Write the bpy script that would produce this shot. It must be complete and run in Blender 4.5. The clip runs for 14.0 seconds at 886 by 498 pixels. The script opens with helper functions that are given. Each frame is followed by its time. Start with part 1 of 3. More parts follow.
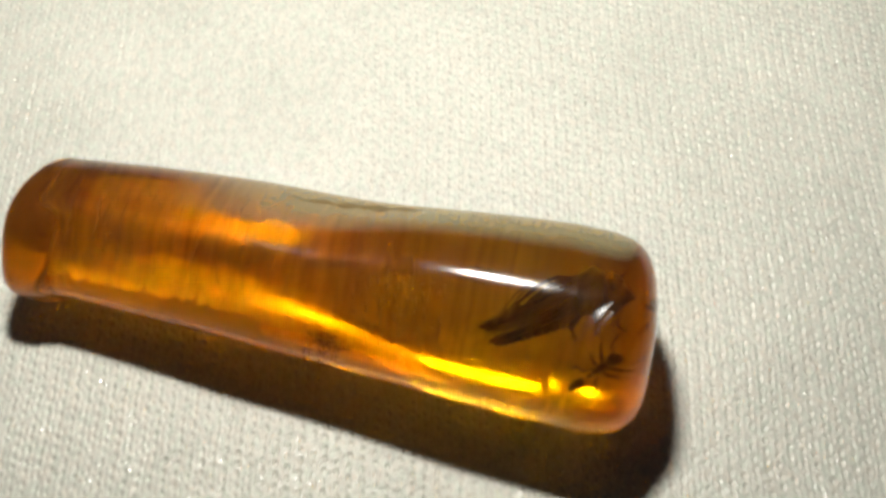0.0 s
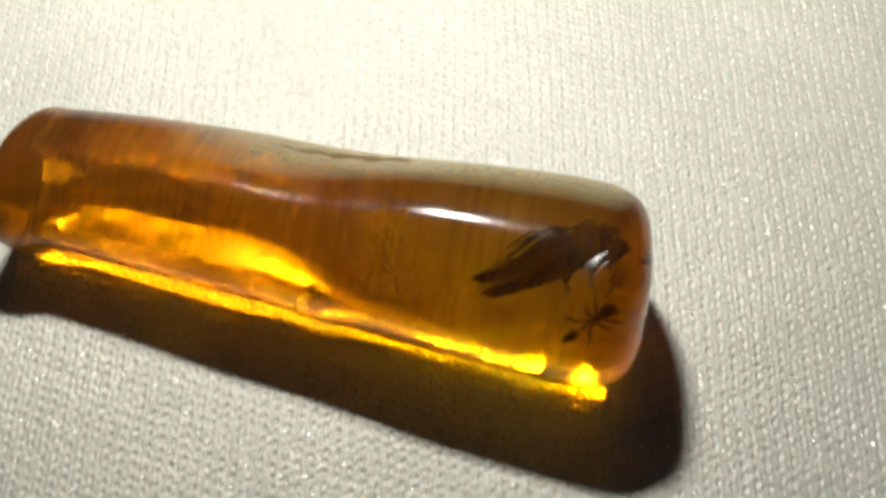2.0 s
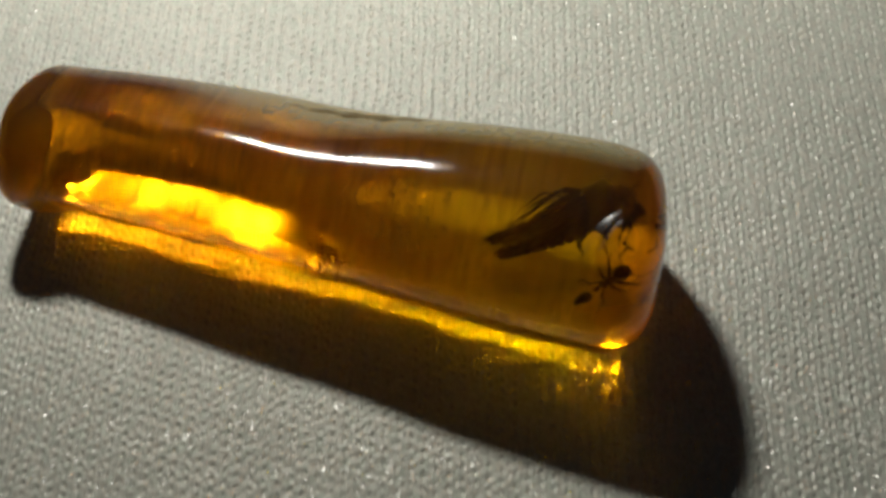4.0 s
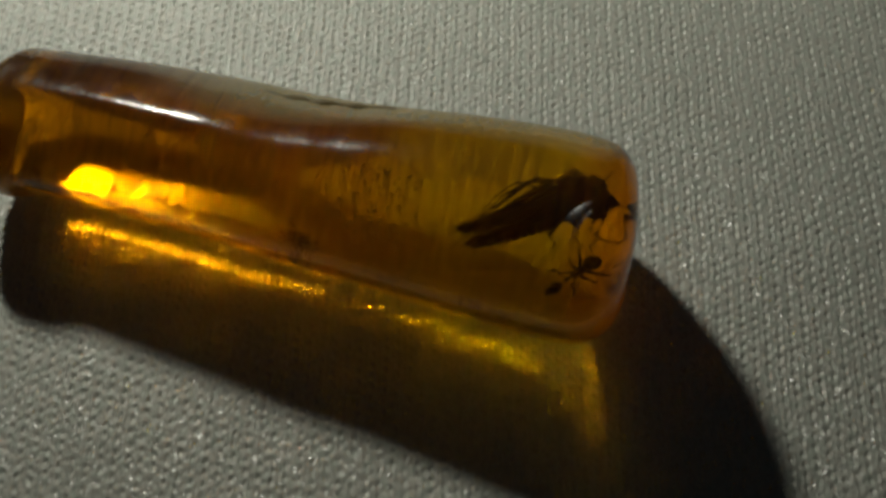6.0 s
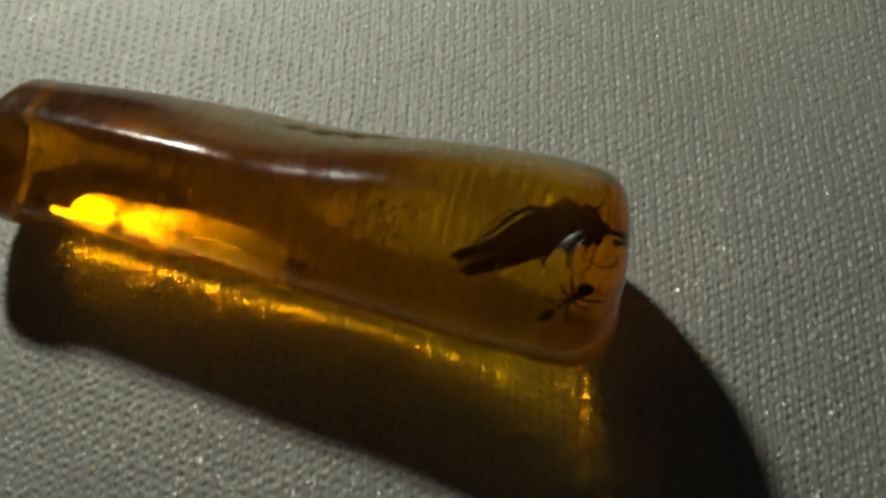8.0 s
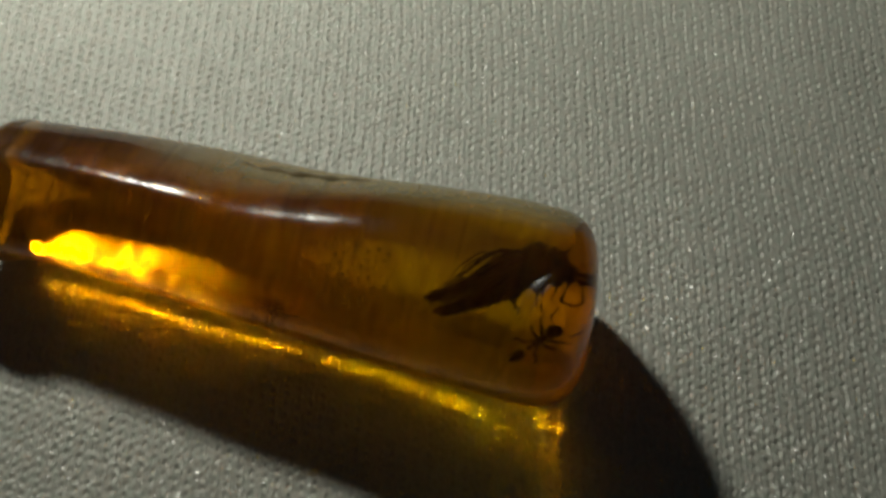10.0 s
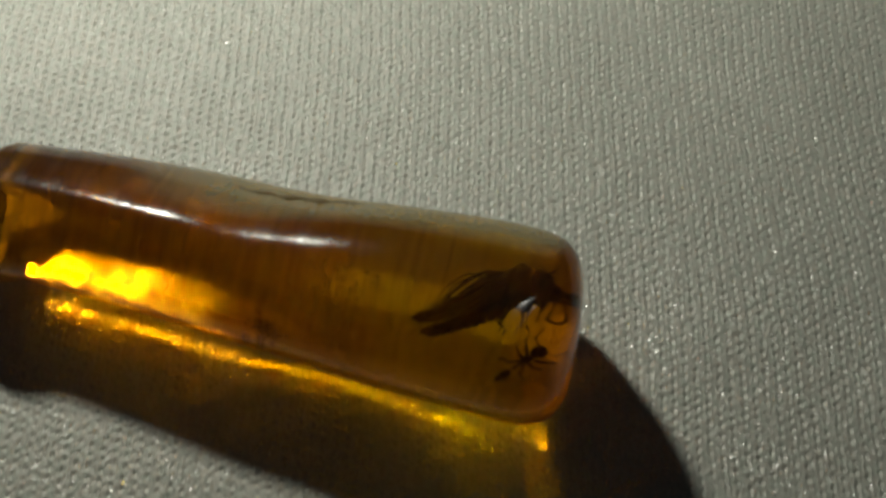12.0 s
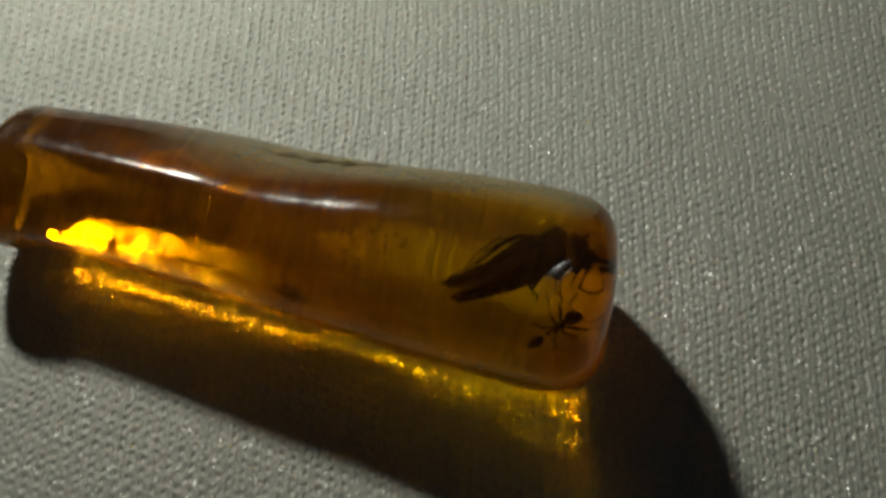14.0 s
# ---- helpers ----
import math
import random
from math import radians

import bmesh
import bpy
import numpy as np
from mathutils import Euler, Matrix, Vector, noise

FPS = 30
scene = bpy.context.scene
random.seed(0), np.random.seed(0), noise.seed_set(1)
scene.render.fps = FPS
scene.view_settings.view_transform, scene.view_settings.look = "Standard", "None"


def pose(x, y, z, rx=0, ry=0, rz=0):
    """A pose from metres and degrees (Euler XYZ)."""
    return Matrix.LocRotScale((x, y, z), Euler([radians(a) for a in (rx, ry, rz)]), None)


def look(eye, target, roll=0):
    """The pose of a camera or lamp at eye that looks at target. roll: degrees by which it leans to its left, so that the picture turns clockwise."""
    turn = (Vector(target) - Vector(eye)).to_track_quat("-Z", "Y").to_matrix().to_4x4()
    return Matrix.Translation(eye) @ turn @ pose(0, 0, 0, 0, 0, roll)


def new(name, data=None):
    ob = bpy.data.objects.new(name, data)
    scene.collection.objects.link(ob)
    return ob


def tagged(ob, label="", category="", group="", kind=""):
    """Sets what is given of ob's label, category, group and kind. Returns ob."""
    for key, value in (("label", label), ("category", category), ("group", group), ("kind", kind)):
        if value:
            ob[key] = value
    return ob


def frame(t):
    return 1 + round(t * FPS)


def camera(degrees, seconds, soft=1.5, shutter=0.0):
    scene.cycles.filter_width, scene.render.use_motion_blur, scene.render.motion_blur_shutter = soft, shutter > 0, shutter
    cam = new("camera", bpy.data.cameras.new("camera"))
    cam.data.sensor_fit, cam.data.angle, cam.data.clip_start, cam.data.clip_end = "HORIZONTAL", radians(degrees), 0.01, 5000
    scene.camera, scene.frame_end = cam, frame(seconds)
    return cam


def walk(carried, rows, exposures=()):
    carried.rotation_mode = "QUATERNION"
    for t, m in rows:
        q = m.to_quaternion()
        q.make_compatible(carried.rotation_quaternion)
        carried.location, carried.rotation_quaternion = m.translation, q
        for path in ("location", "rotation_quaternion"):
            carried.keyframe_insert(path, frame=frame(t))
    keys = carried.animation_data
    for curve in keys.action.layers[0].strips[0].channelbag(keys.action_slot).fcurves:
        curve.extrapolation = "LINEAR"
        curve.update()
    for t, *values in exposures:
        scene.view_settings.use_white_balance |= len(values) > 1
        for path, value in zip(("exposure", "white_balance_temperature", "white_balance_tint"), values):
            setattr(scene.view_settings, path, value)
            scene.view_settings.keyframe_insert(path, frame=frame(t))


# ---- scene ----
cam = camera(43.0, 14.0, 3.5)
scene.cycles.blur_glossy, scene.cycles.sample_clamp_indirect = 0.14, 900.0  # keep the light that the amber gathers on the cloth
PATH = [
    (0, pose(-0.000217, -0.022797, 0.048158, 27.674, 0.680, -0.137)),
    (0.5, pose(-0.000037, -0.023189, 0.047370, 27.484, 0.601, 0.042)),
    (1, pose(0.000053, -0.023297, 0.046140, 27.128, 0.144, 0.106)),
    (1.5, pose(-0.000000, -0.023607, 0.046333, 27.000, -0.000, 0.000)),
    (2, pose(-0.000260, -0.023932, 0.046859, 27.131, 0.116, 0.103)),
    (2.5, pose(-0.000236, -0.024126, 0.046460, 27.009, 0.143, 0.230)),
    (3, pose(-0.000680, -0.024183, 0.045913, 27.078, 0.122, 0.552)),
    (3.2, pose(-0.000629, -0.024995, 0.045561, 27.039, 0.049, 0.325)),
    (5.3, pose(0.000487, -0.024673, 0.046269, 26.596, 0.843, 1.954)),
    (5.5, pose(0.000606, -0.024757, 0.046068, 26.596, 0.627, 1.847)),
    (6, pose(0.000295, -0.025094, 0.045656, 26.542, -0.648, 1.212)),
    (6.5, pose(0.000230, -0.024702, 0.045183, 25.510, -0.088, 1.300)),
    (7, pose(0.000663, -0.024756, 0.045142, 25.903, -0.078, 1.310)),
    (7.5, pose(0.001022, -0.024633, 0.046530, 27.007, -0.020, 1.477)),
    (8, pose(0.001017, -0.024755, 0.046694, 26.997, 0.007, 1.401)),
    (8.5, pose(0.001355, -0.024606, 0.047161, 27.266, 0.028, 1.512)),
    (9, pose(0.001345, -0.024529, 0.047281, 27.389, -0.287, 1.362)),
    (9.2, pose(0.001525, -0.024473, 0.048379, 27.645, -0.756, 1.285)),
    (11.3, pose(0.001626, -0.023729, 0.048244, 27.319, -0.472, 1.073)),
    (11.5, pose(0.001735, -0.023949, 0.048914, 27.725, -0.812, 0.879)),
    (12, pose(0.001961, -0.023955, 0.049548, 27.808, -0.764, 1.085)),
    (12.5, pose(0.001578, -0.024104, 0.048167, 27.544, -0.628, 1.074)),
    (13, pose(0.000999, -0.024395, 0.047354, 27.387, -0.285, 1.363)),
    (13.5, pose(0.000993, -0.024657, 0.047583, 27.424, 0.002, 1.646)),
    (14, pose(0.001297, -0.024442, 0.047763, 27.460, -0.178, 1.519)),
]

EXPOSURES = [(0, 0.17, 6500, 10), (1.5, 0.13, 6500, 10), (2.4, 0.21, 6500, 10), (3.2, -0.02, 6500, 10), (5.3, -0.99, 6600, 2), (6.0, -0.91, 6600, 2), (6.6, -0.62, 6600, 2), (7.2, -0.64, 6600, 2), (8.5, -0.91, 6600, 2), (9.2, -0.91, 6600, 2), (11.3, -0.44, 6600, 2), (12.5, -0.44, 6600, 2), (13.0, -0.49, 6600, 2), (13.5, -0.72, 6600, 2), (14, -0.51, 6600, 2)]
walk(cam, PATH, EXPOSURES)

# ---- world: a dim room, with a little light from its window ----
CM = 0.01
world = bpy.data.worlds.new("room_light")
scene.world = world
world.use_nodes = True
wn = world.node_tree.nodes
wn["Background"].inputs["Color"].default_value = (0.75, 0.85, 0.95, 1)
wn["Background"].inputs["Strength"].default_value = 0.011


# ---- materials ----
def material(name):
    m = bpy.data.materials.new(name)
    m.use_nodes = True
    nt = m.node_tree
    b = nt.nodes["Principled BSDF"]
    return m, nt, b


def node(nt, kind, **values):
    n = nt.nodes.new(kind)
    for key, value in values.items():
        n.inputs[key.replace("_", " ")].default_value = value
    return n


def ramp(nt, source, stops):
    r = nt.nodes.new("ShaderNodeValToRGB")
    while len(r.color_ramp.elements) < len(stops):
        r.color_ramp.elements.new(0.5)
    for e, (at, c) in zip(r.color_ramp.elements, stops):
        e.position, e.color = at, (*c, 1)
    nt.links.new(source, r.inputs["Fac"])
    return r.outputs["Color"]


def coords(nt):
    return nt.nodes.new("ShaderNodeTexCoord").outputs["Object"]


def noise_tex(nt, scale, detail=3.0, rough=0.55, stretch=None, distort=0.0):
    c = coords(nt)
    if stretch:
        mp = nt.nodes.new("ShaderNodeMapping")
        mp.inputs["Scale"].default_value = stretch
        nt.links.new(c, mp.inputs["Vector"])
        c = mp.outputs["Vector"]
    n = node(nt, "ShaderNodeTexNoise", Scale=scale, Detail=detail, Roughness=rough, Distortion=distort)
    nt.links.new(c, n.inputs["Vector"])
    return n.outputs["Fac"]


def bump(nt, b, height, strength, distance):
    n = node(nt, "ShaderNodeBump", Strength=strength, Distance=distance)
    nt.links.new(height, n.inputs["Height"])
    nt.links.new(n.outputs["Normal"], b.inputs["Normal"])


def amber_material():
    m, nt, b = material("amber")
    nt.nodes.remove(b)
    # the front and top are polished, the back and base were left dull
    sep = nt.nodes.new("ShaderNodeSeparateXYZ")
    nt.links.new(coords(nt), sep.inputs[0])

    def spread(axis, low, high, at_low, at_high):
        r = node(nt, "ShaderNodeMapRange")
        for key, value in (("From Min", low), ("From Max", high), ("To Min", at_low), ("To Max", at_high)):
            r.inputs[key].default_value = value
        nt.links.new(sep.outputs[axis], r.inputs["Value"])
        return r.outputs[0]

    def times(a, b):
        n = nt.nodes.new("ShaderNodeMath")
        n.operation = "MULTIPLY"
        nt.links.new(a, n.inputs[0])
        nt.links.new(b, n.inputs[1])
        return n.outputs[0]

    # cognac in the thin half, honey in the thick one, in drifting clouds
    cloud = nt.nodes.new("ShaderNodeMath")
    cloud.operation = "MULTIPLY_ADD"
    nt.links.new(noise_tex(nt, 260, 4, 0.6, (0.6, 1, 1), 0.8), cloud.inputs[0])
    cloud.inputs[1].default_value = 0.9
    nt.links.new(spread("X", 0.008, 0.019, -0.45, 0.55), cloud.inputs[2])
    col = ramp(nt, cloud.outputs[0], [(0.0, (1.0, 0.575, 0.045)), (0.45, (1.0, 0.61, 0.032)), (1.0, (0.985, 0.705, 0.024))])
    facing = nt.nodes.new("ShaderNodeVectorMath")
    facing.operation = "DOT_PRODUCT"
    nt.links.new(nt.nodes.new("ShaderNodeTexCoord").outputs["Normal"], facing.inputs[0])
    facing.inputs[1].default_value = (0.0, 0.8, -0.6)
    behind = node(nt, "ShaderNodeMapRange")
    for key, value in (("From Min", 0.4), ("From Max", 0.9), ("To Min", 0.10), ("To Max", 0.31)):
        behind.inputs[key].default_value = value
    nt.links.new(facing.outputs["Value"], behind.inputs["Value"])
    rough = times(behind.outputs[0], ramp(nt, noise_tex(nt, 500, 4), [(0.3, (0.75,) * 3), (0.75, (1.25,) * 3)]))
    # the sawn flat behind the top was never polished
    turn = nt.nodes.new("ShaderNodeVectorMath")
    turn.operation = "DOT_PRODUCT"
    nt.links.new(nt.nodes.new("ShaderNodeTexCoord").outputs["Normal"], turn.inputs[0])
    turn.inputs[1].default_value = (0.0, 0.695, 0.719)
    dull = node(nt, "ShaderNodeMapRange")
    for key, value in (("From Min", 0.91), ("From Max", 0.975), ("To Min", 0.0), ("To Max", 1.0)):
        dull.inputs[key].default_value = value
    nt.links.new(turn.outputs["Value"], dull.inputs["Value"])
    sawn = times(times(dull.outputs[0], spread("X", 0.005, 0.010, 0.0, 0.29)), ramp(nt, noise_tex(nt, 700, 4, 0.6, (0.4, 1, 1)), [(0.3, (0.7,) * 3), (0.7, (1.0,) * 3)]))
    sheen = times(ramp(nt, noise_tex(nt, 900, 4), [(0.3, (0.11,) * 3), (0.75, (0.27,) * 3)]), spread("X", 0.012, 0.018, 1.0, 0.7))
    # fine polishing scratches round the rod
    n = node(nt, "ShaderNodeBump", Distance=0.00006)
    nt.links.new(spread("X", 0.012, 0.017, 0.26, 0.05), n.inputs["Strength"])
    nt.links.new(noise_tex(nt, 1300, 3, 0.5, (1, 0.14, 0.14), 0.4), n.inputs["Height"])
    inner = node(nt, "ShaderNodeBsdfRefraction", IOR=1.54)
    gloss = nt.nodes.new("ShaderNodeBsdfGlossy")
    edge = node(nt, "ShaderNodeFresnel", IOR=1.54)
    mix = nt.nodes.new("ShaderNodeMixShader")
    # the reddish glow at the thick end's rim is put into the colour
    rim = nt.nodes.new("ShaderNodeMix")
    rim.data_type = "RGBA"
    nt.links.new(spread("X", 0.0240, 0.0268, 0.0, 1.0), rim.inputs["Factor"])
    nt.links.new(col, rim.inputs[6])
    rim.inputs[7].default_value = (0.98, 0.42, 0.05, 1)
    nt.links.new(rim.outputs[2], inner.inputs["Color"])
    nt.links.new(rough, inner.inputs["Roughness"])
    nt.links.new(sheen, gloss.inputs["Roughness"])
    gloss.inputs["Color"].default_value = (1, 1, 1, 1)
    for x in (inner, gloss):
        nt.links.new(n.outputs["Normal"], x.inputs["Normal"])
    # a faint milkiness passes light on in all directions
    milk, haze = nt.nodes.new("ShaderNodeBsdfTranslucent"), nt.nodes.new("ShaderNodeMixShader")
    streaks = ramp(nt, noise_tex(nt, 2400, 5, 0.62, (1, 0.16, 0.16), 1.0), [(0.36, (0.3,) * 3), (0.52, (0.7,) * 3), (0.70, (1.7,) * 3)])
    nt.links.new(times(times(streaks, spread("X", 0.010, 0.017, 0.08, 0.115)), ramp(nt, noise_tex(nt, 320, 3), [(0.3, (0.6,) * 3), (0.7, (1.3,) * 3)])), haze.inputs[0])
    milk.inputs["Color"].default_value = (0.96, 0.60, 0.04, 1)
    nt.links.new(inner.outputs[0], haze.inputs[1])
    nt.links.new(milk.outputs[0], haze.inputs[2])
    nt.links.new(edge.outputs[0], mix.inputs[0])
    nt.links.new(haze.outputs[0], mix.inputs[1])
    nt.links.new(gloss.outputs[0], mix.inputs[2])
    frost, matt = nt.nodes.new("ShaderNodeBsdfDiffuse"), nt.nodes.new("ShaderNodeMixShader")
    frost.inputs["Color"].default_value = (0.62, 0.58, 0.33, 1)
    nt.links.new(sawn, matt.inputs[0])
    nt.links.new(mix.outputs[0], matt.inputs[1])
    nt.links.new(frost.outputs[0], matt.inputs[2])
    # fine wear dulls the whole surface a little
    bloom, dulled = nt.nodes.new("ShaderNodeBsdfDiffuse"), nt.nodes.new("ShaderNodeMixShader")
    bloom.inputs["Color"].default_value = (0.80, 0.58, 0.30, 1)
    nt.links.new(ramp(nt, noise_tex(nt, 1100, 4, 0.6, (1, 0.3, 0.3)), [(0.3, (0.004,) * 3), (0.7, (0.016,) * 3)]), dulled.inputs[0])
    nt.links.new(matt.outputs[0], dulled.inputs[1])
    nt.links.new(bloom.outputs[0], dulled.inputs[2])
    # the back half of the base was ground, not polished: it scatters light both ways, in streaks across the rod
    grind = ramp(nt, noise_tex(nt, 1500, 4, 0.6, (1, 0.12, 0.12), 0.8), [(0.32, (0.5,) * 3), (0.5, (0.85,) * 3), (0.68, (1.0,) * 3)])
    most = nt.nodes.new("ShaderNodeMath")
    most.operation = "MAXIMUM"
    nt.links.new(spread("Y", -0.0006, 0.0016, 0.0, 1.0), most.inputs[0])
    nt.links.new(spread("X", 0.015, 0.019, 0.0, 0.42), most.inputs[1])
    worn = times(times(times(spread("Z", 0.0004, 0.0009, 1.0, 0.0), most.outputs[0]), spread("X", 0.009, 0.016, 1.0, 0.85)), grind)
    down, back, both, base = nt.nodes.new("ShaderNodeBsdfTranslucent"), nt.nodes.new("ShaderNodeBsdfDiffuse"), nt.nodes.new("ShaderNodeMixShader"), nt.nodes.new("ShaderNodeMixShader")
    down.inputs["Color"].default_value = back.inputs["Color"].default_value = (0.96, 0.82, 0.34, 1)
    both.inputs[0].default_value = 0.85
    nt.links.new(down.outputs[0], both.inputs[1])
    broad, lobes = nt.nodes.new("ShaderNodeBsdfGlossy"), nt.nodes.new("ShaderNodeMixShader")
    broad.inputs["Color"].default_value, broad.inputs["Roughness"].default_value = (1.0, 0.86, 0.36, 1), 0.50
    nt.links.new(spread("X", 0.007, 0.014, 0.78, 0.45), lobes.inputs[0])
    nt.links.new(back.outputs[0], lobes.inputs[1])
    nt.links.new(broad.outputs[0], lobes.inputs[2])
    nt.links.new(lobes.outputs[0], both.inputs[2])
    nt.links.new(worn, base.inputs[0])
    nt.links.new(dulled.outputs[0], base.inputs[1])
    nt.links.new(both.outputs[0], base.inputs[2])
    nt.links.new(base.outputs[0], nt.nodes["Material Output"].inputs["Surface"])
    return m


def cloth_material():
    m, nt, b = material("cloth")
    col = ramp(nt, noise_tex(nt, 120, 3), [(0.3, (0.605, 0.605, 0.535)), (0.7, (0.685, 0.68, 0.605))])
    # undyed fibres differ a little, each thread in tone and hue
    hue = ramp(nt, noise_tex(nt, 2600, 2, 0.5, (1, 0.6, 1)), [(0.32, (0.95, 1.0, 0.98)), (0.5, (1.0, 1.0, 1.0)), (0.68, (1.03, 0.99, 0.98))])
    tone = ramp(nt, noise_tex(nt, 5200, 2, 0.5, (1, 0.42, 1)), [(0.30, (0.88,) * 3), (0.48, (1.0,) * 3), (0.72, (1.09,) * 3)])
    for layer in (hue, tone):
        mul = nt.nodes.new("ShaderNodeMix")
        mul.data_type, mul.blend_type = "RGBA", "MULTIPLY"
        mul.inputs["Factor"].default_value = 1.0
        nt.links.new(col, mul.inputs[6])
        nt.links.new(layer, mul.inputs[7])
        col = mul.outputs[2]
    nt.links.new(col, b.inputs["Base Color"])
    b.inputs["Roughness"].default_value = 0.5
    b.inputs["Specular IOR Level"].default_value = 0.8
    b.inputs["Sheen Weight"].default_value = 0.1
    # shiny fibre ends, each tilted its own way
    v = node(nt, "ShaderNodeTexVoronoi", Scale=14000)
    nt.links.new(coords(nt), v.inputs["Vector"])
    few = ramp(nt, v.outputs["Color"], [(0.42, (0, 0, 0)), (0.54, (1, 1, 1))])
    tilt = nt.nodes.new("ShaderNodeVectorMath")
    tilt.operation = "MULTIPLY_ADD"
    tilt.inputs[1].default_value, tilt.inputs[2].default_value = (1.4, 1.4, 0), (-0.7, -0.7, 0)
    geo = nt.nodes.new("ShaderNodeNewGeometry")
    add, unit = nt.nodes.new("ShaderNodeVectorMath"), nt.nodes.new("ShaderNodeVectorMath")
    unit.operation = "NORMALIZE"
    nt.links.new(v.outputs["Color"], tilt.inputs[0])
    nt.links.new(tilt.outputs[0], add.inputs[0])
    nt.links.new(geo.outputs["Normal"], add.inputs[1])
    nt.links.new(add.outputs[0], unit.inputs[0])
    nt.links.new(unit.outputs[0], b.inputs["Coat Normal"])
    nt.links.new(few, b.inputs["Coat Weight"])
    b.inputs["Coat Roughness"].default_value = 0.20
    b.inputs["Coat IOR"].default_value = 1.7
    bump(nt, b, noise_tex(nt, 9000, 3, 0.6), 0.15, 0.00003)
    return m


def chitin_material(name, dark, light):
    m, nt, b = material(name)
    col = ramp(nt, noise_tex(nt, 1500, 3), [(0.35, dark), (0.7, light)])
    nt.links.new(col, b.inputs["Base Color"])
    b.inputs["Roughness"].default_value = 0.4
    return m


def plain(name, color, rough=0.5, metal=0.0, grain=600):
    m, nt, b = material(name)
    col = ramp(nt, noise_tex(nt, grain, 3), [(0.3, tuple(c * 0.85 for c in color)), (0.7, tuple(min(1, c * 1.1) for c in color))])
    nt.links.new(col, b.inputs["Base Color"])
    b.inputs["Roughness"].default_value = rough
    b.inputs["Metallic"].default_value = metal
    return m


def lamp_material(strength):
    m, nt, b = material("flashlight_glow")
    b.inputs["Base Color"].default_value = (0.9, 0.9, 0.85, 1)
    b.inputs["Emission Color"].default_value = (1.0, 0.97, 0.88, 1)
    b.inputs["Emission Strength"].default_value = strength
    return m


def film_material():
    """A film of air under a chip: half mirror, half clear."""
    m, nt, b = material("air_film")
    nt.nodes.remove(b)
    clear, shine, mix = nt.nodes.new("ShaderNodeBsdfTransparent"), nt.nodes.new("ShaderNodeBsdfGlossy"), nt.nodes.new("ShaderNodeMixShader")
    shine.inputs["Color"].default_value = (0.9, 0.9, 0.92, 1)
    shine.inputs["Roughness"].default_value = 0.42
    nt.links.new(ramp(nt, noise_tex(nt, 1800, 4, 0.6, (1, 0.3, 0.3)), [(0.35, (0.02,) * 3), (0.65, (0.13,) * 3)]), mix.inputs[0])
    nt.links.new(clear.outputs[0], mix.inputs[1])
    nt.links.new(shine.outputs[0], mix.inputs[2])
    nt.links.new(mix.outputs[0], nt.nodes["Material Output"].inputs["Surface"])
    return m


def veil_material(name, color, dense=0.50):
    """Mostly clear, with cloudy streaks."""
    m, nt, b = material(name)
    nt.nodes.remove(b)
    clear, cloud, mix = nt.nodes.new("ShaderNodeBsdfTransparent"), nt.nodes.new("ShaderNodeBsdfTranslucent"), nt.nodes.new("ShaderNodeMixShader")
    cloud.inputs["Color"].default_value = (*color, 1)
    nt.links.new(ramp(nt, noise_tex(nt, 1100, 5, 0.65, (1, 1, 0.18), 0.5), [(0.90 - dense, (0.02,) * 3), (1.20 - dense, (dense,) * 3)]), mix.inputs[0])
    nt.links.new(clear.outputs[0], mix.inputs[1])
    nt.links.new(cloud.outputs[0], mix.inputs[2])
    nt.links.new(mix.outputs[0], nt.nodes["Material Output"].inputs["Surface"])
    return m


